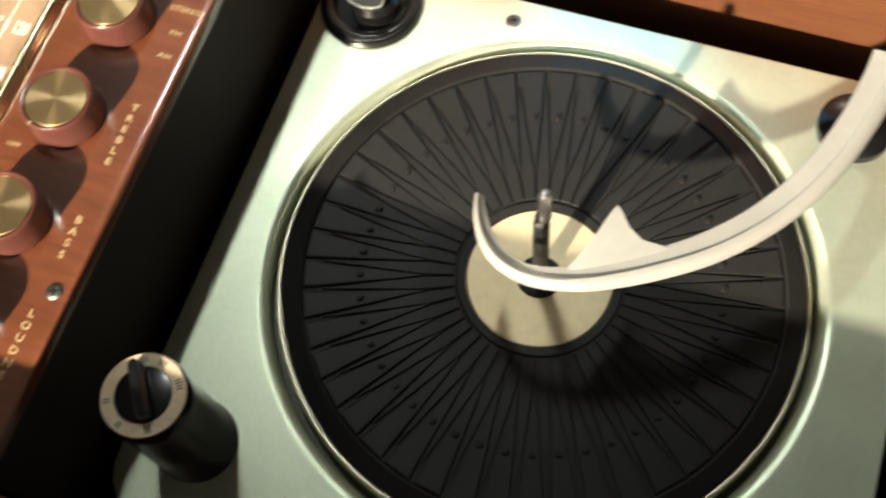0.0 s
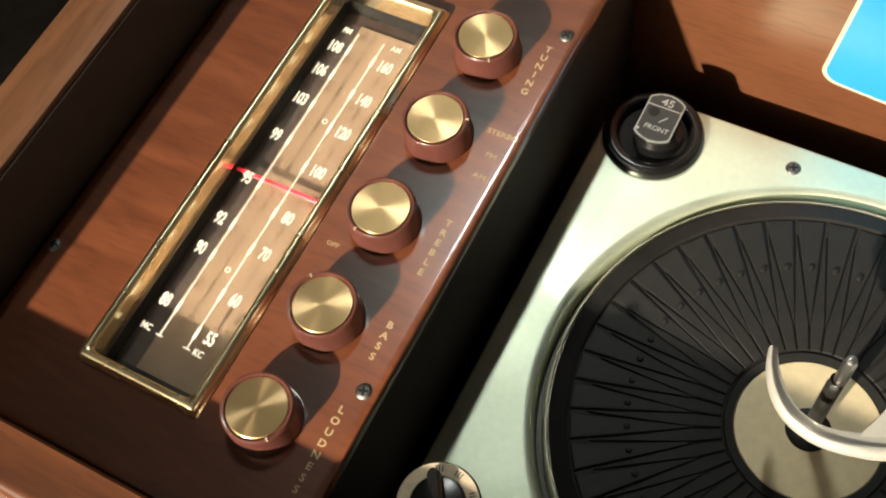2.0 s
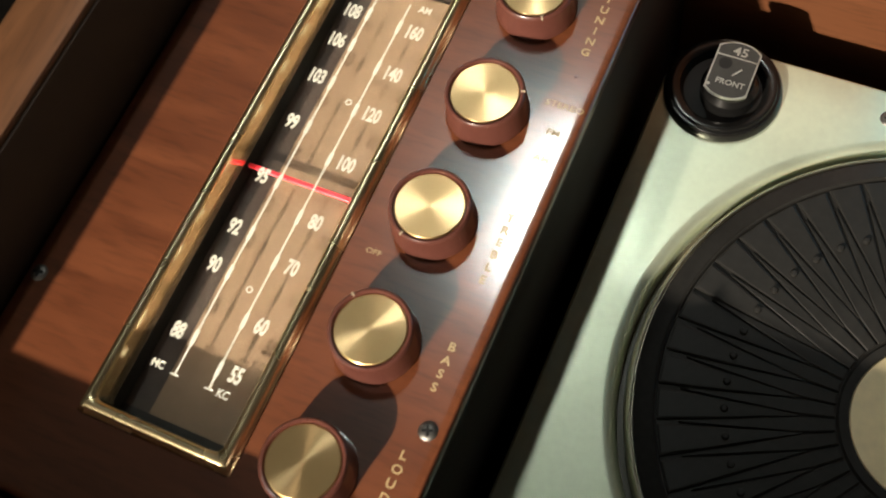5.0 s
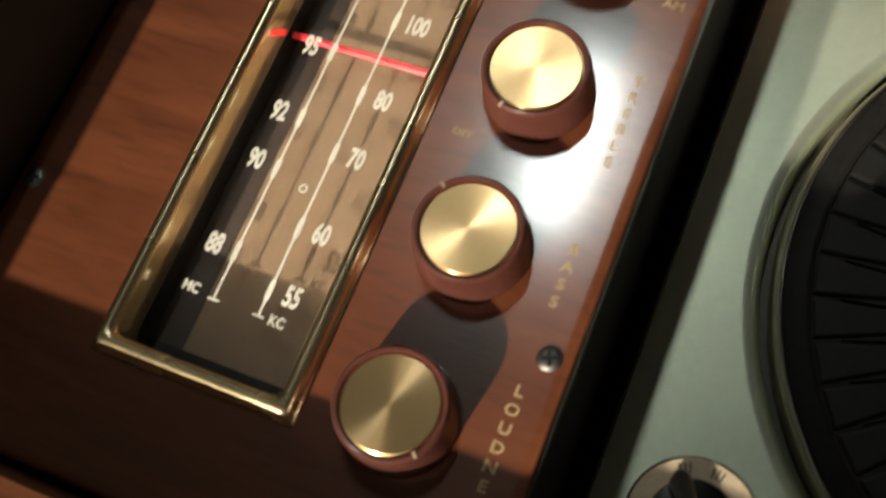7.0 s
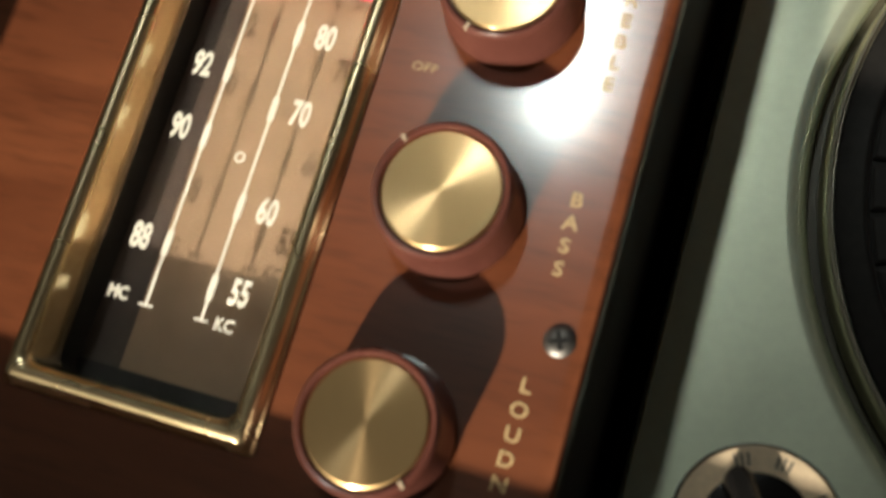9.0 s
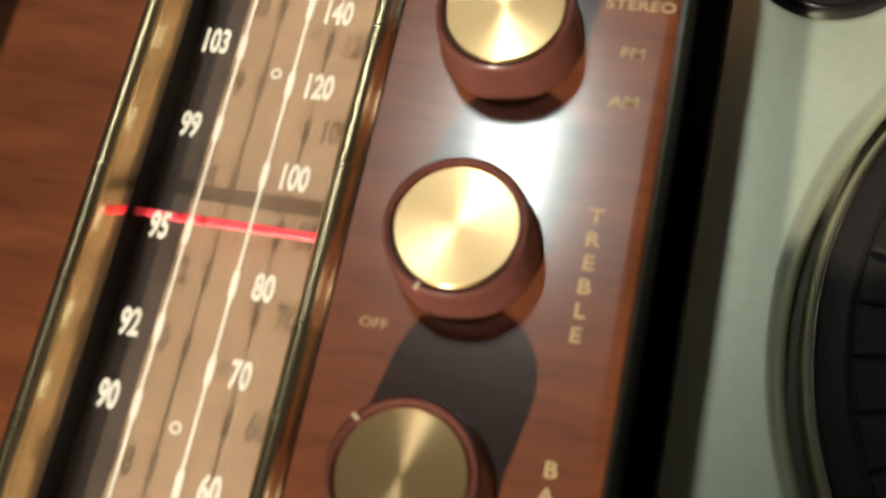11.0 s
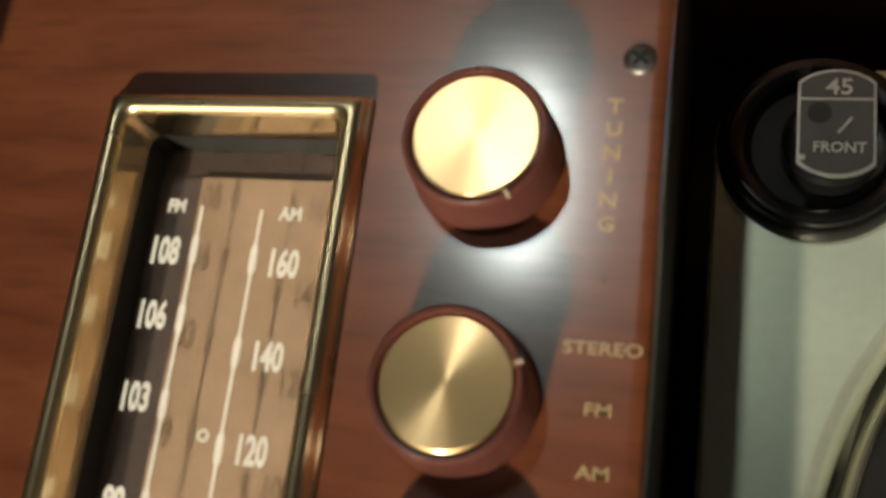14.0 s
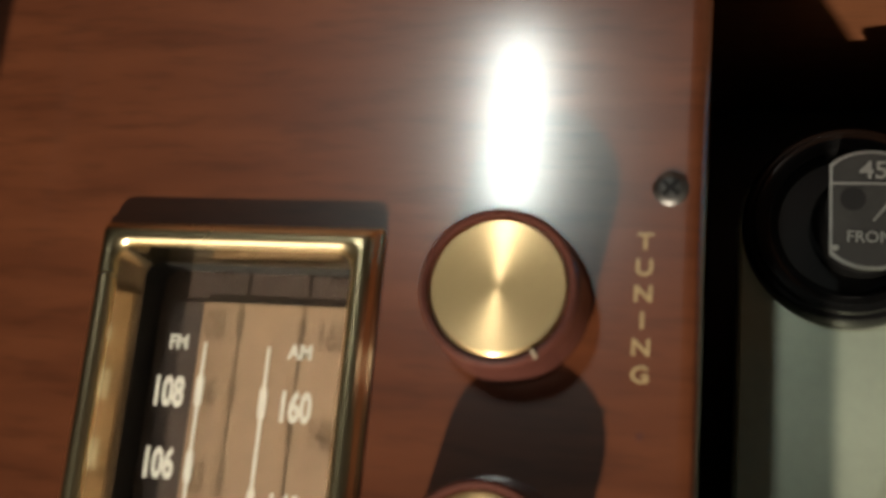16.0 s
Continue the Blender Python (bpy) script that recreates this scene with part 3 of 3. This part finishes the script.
for k, (x, y, w) in enumerate(arm_line):
    x0, y0, _ = arm_line[max(k - 1, 0)]
    x1, y1, _ = arm_line[min(k + 1, len(arm_line) - 1)]
    d = Vector((x1 - x0, y1 - y0, 0)).normalized()
    nrm = Vector((-d.y, d.x, 0))
    ring = []
    for side, high in ((-1.0, 0.0), (-0.93, 0.45), (-0.70, 0.85), (-0.38, 1.0), (-0.20, 0.92), (-0.10, 0.60), (0.10, 0.50), (0.55, 0.42), (0.92, 0.28), (1.0, 0.0), (0.85, -0.5), (0.0, -0.9), (-0.85, -0.5)):
        ring.append(Vector((x, y, 0.0540)) + nrm * (w * side) + Vector((0, 0, 0.0046 * high)))
    rings.append(ring)
changer_part("overarm", loops(rings), ARM, "pale grey curved record overarm with a hooked end")
fin = [(0.0020, 0.2080), (0.0120, 0.2300), (0.0155, 0.2450), (0.0172, 0.2495), (0.0195, 0.2470), (0.0250, 0.2385), (0.0330, 0.2335), (0.0480, 0.2330), (0.0560, 0.2360), (0.0500, 0.2260), (0.0280, 0.2120)]
bm = slab(fin, 0.0515, 0.0558)
bmesh.ops.bevel(bm, geom=[e for e in bm.edges if abs(e.verts[0].co.z - e.verts[1].co.z) < 1e-6], offset=0.0008, segments=2, affect="EDGES")
changer_part("overarm_fin", bm, ARM)
changer_part("overarm_post", lathe([(0.021, DZ), (0.021, DZ + 0.006), (0.018, DZ + 0.009), (0.010, DZ + 0.011), (0.0095, 0.0505), (0.0, 0.0505)], 48, 0.1285, 0.3700), BLACK, "black overarm post")

# tall function knob with a cream ring
fk = new("function_knob")
fk.parent, fk.matrix_basis = changer, ch_in @ pose(-0.1612, 0.0885, -0.012)
tagged(fk, "tall black function knob with a cream marked ring")
part("stem", lathe([(0.0225, DZ + 0.0122), (0.0225, DZ + 0.016), (0.0213, DZ + 0.018), (0.0208, 0.070), (0.0208, 0.0785), (0.0204, 0.0795), (0.0, 0.0795)], 64), BLACK, fk)
part("ring", lathe([(0.0136, 0.0792), (0.0136, 0.0806), (0.0196, 0.0806), (0.0200, 0.0802), (0.0200, 0.0792)], 72), GILT, fk, "cream gilt ring with worn markings")
part("centre", lathe([(0.0133, 0.0792), (0.0133, 0.0800), (0.0120, 0.0803), (0.0, 0.0803)], 48), BLACK, fk)
bm = loops([[(x, y, z) for x, y in rounded(-w, w, -0.0125, 0.0152, w * 0.9, 4)] for w, z in ((0.0040, 0.0798), (0.0038, 0.083), (0.0028, 0.0875), (0.0016, 0.0885))])
bmesh.ops.rotate(bm, verts=bm.verts, cent=(0, 0, 0), matrix=Matrix.Rotation(radians(34), 3, "Z"))
part("pointer", bm, BLACK, fk)
for a0, n in ((112, 3), (78, 3), (32, 4), (205, 2), (250, 2), (300, 2)):
    for k in range(n):
        a = radians(a0 - 5 * (k - n / 2))
        part("mark", block(-0.0016, 0.0016, -0.00035, 0.00035, 0.0805, 0.08075), TAUPE, fk, smooth=False, at=pose(0.0168 * math.cos(a), 0.0168 * math.sin(a), 0, 0, 0, math.degrees(a)))

# cup for the large-hole adapter
AX, AY = -0.1670, 0.3745
changer_part("adapter_cup", lathe([(0.0, DZ + 0.0006), (0.0205, DZ + 0.0006), (0.0222, DZ + 0.0030), (0.0236, DZ + 0.0062), (0.0266, DZ + 0.0074), (0.0285, DZ + 0.0070), (0.0292, DZ + 0.0058), (0.0304, DZ + 0.0056), (0.0316, DZ + 0.0042), (0.0323, DZ + 0.0006), (0.0323, DZ - 0.0005)], 72, AX, AY), BLACK, "glossy black storage cup")
changer_part("cup_floor", lathe([(0.0, DZ + 0.0016), (0.0212, DZ + 0.0016), (0.0214, DZ + 0.0008)], 48, AX, AY), MATT_BLACK)
for x, y in ((-0.0795, 0.3872), (-0.1035, 0.0710)):
    s_ = screw(x, y, DZ, changer, 0.0047)
    s_.matrix_basis = ch_in @ s_.matrix_basis

# ---- the adapter in its cup ----
adapter = thing("record_adapter", (-0.1635, 0.3730, DZ + 0.0008), "black and silver large-hole record adapter standing in its cup", "record adapter")
lift = 0.0242
part("body", lathe([(0.0, 0.0), (0.0155, 0.0), (0.0155, 0.010), (0.0125, 0.014), (0.0125, lift - 0.003), (0.0, lift - 0.003)], 48), BLACK, adapter)


def badge(w, h, bulge):
    top = [(w * math.cos(radians(a)) / math.cos(radians(35)), h - bulge + bulge * (math.sin(radians(a)) - math.sin(radians(35))) / (1 - math.sin(radians(35)))) for a in range(35, 146, 10)]
    return top + [(-x, -y) for x, y in top]


part("badge_edge", slab(badge(0.0115, 0.0180, 0.0043), lift - 0.0009, lift), SILVER, adapter, "silver edge", smooth=False)
part("badge_base", slab(badge(0.0113, 0.0178, 0.0043), lift - 0.0034, lift - 0.0008), BLACK, adapter, smooth=False)
part("badge_face", slab(badge(0.0107, 0.0171, 0.0043), lift - 0.0003, lift + 0.0003), SLATE, adapter, smooth=False)
part("badge_line", block(-0.0110, 0.0110, 0.0074, 0.0081, lift, lift + 0.0005), SILVER, adapter, smooth=False)
part("lettering", words("45", 0.0075, 1.1, 0.0001, 0.0001), SILVER, adapter, smooth=False, at=pose(0.0008, 0.0117, lift + 0.0004))
part("lettering", words("FRONT", 0.0048, 1.0, 0.0001, 0.00008), SILVER, adapter, smooth=False, at=pose(0.0010, -0.0085, lift + 0.0004))
part("slash", block(-0.0032, 0.0032, -0.0004, 0.0004, lift, lift + 0.0005), SILVER, adapter, smooth=False, at=pose(0.0025, -0.0010, 0, 0, 0, 52))
part("hole", lathe([(0.0, lift + 0.00045), (0.0036, lift + 0.00045), (0.0036, lift)], 24), MATT_BLACK, adapter, at=pose(-0.0050, 0.0030, 0))
part("chip", lathe([(0.0012, lift), (0.0010, lift + 0.0006), (0.0, lift + 0.0007)], 8), SILVER, adapter, at=pose(-0.0098, -0.0118, 0))

# ---- the card on the back board ----
card = thing("printed_card", (-0.0255, BACK_Y - 0.0002, 0.051), "blue printed card with rounded corners and a cream border", "card")
turn_up = pose(0, 0, 0, 90, 0, 0) @ pose(0, 0, 0, 0, 0, -6)
part("border", slab(rounded(-0.056, 0.056, -0.062, 0.062, 0.012), 0.0, 0.0006), CARD, card, smooth=False, at=turn_up)
part("face", slab(rounded(-0.0535, 0.0535, -0.0595, 0.0595, 0.0105), 0.0005, 0.0009), BLUE, card, smooth=False, at=turn_up)
star = [(r * math.sin(radians(36 * k)), r * math.cos(radians(36 * k))) for k, r in enumerate([0.018, 0.006] * 5)]
part("star", slab(star, 0.0008, 0.0012), CARD, card, smooth=False, at=turn_up @ pose(0.0, 0.018, 0))
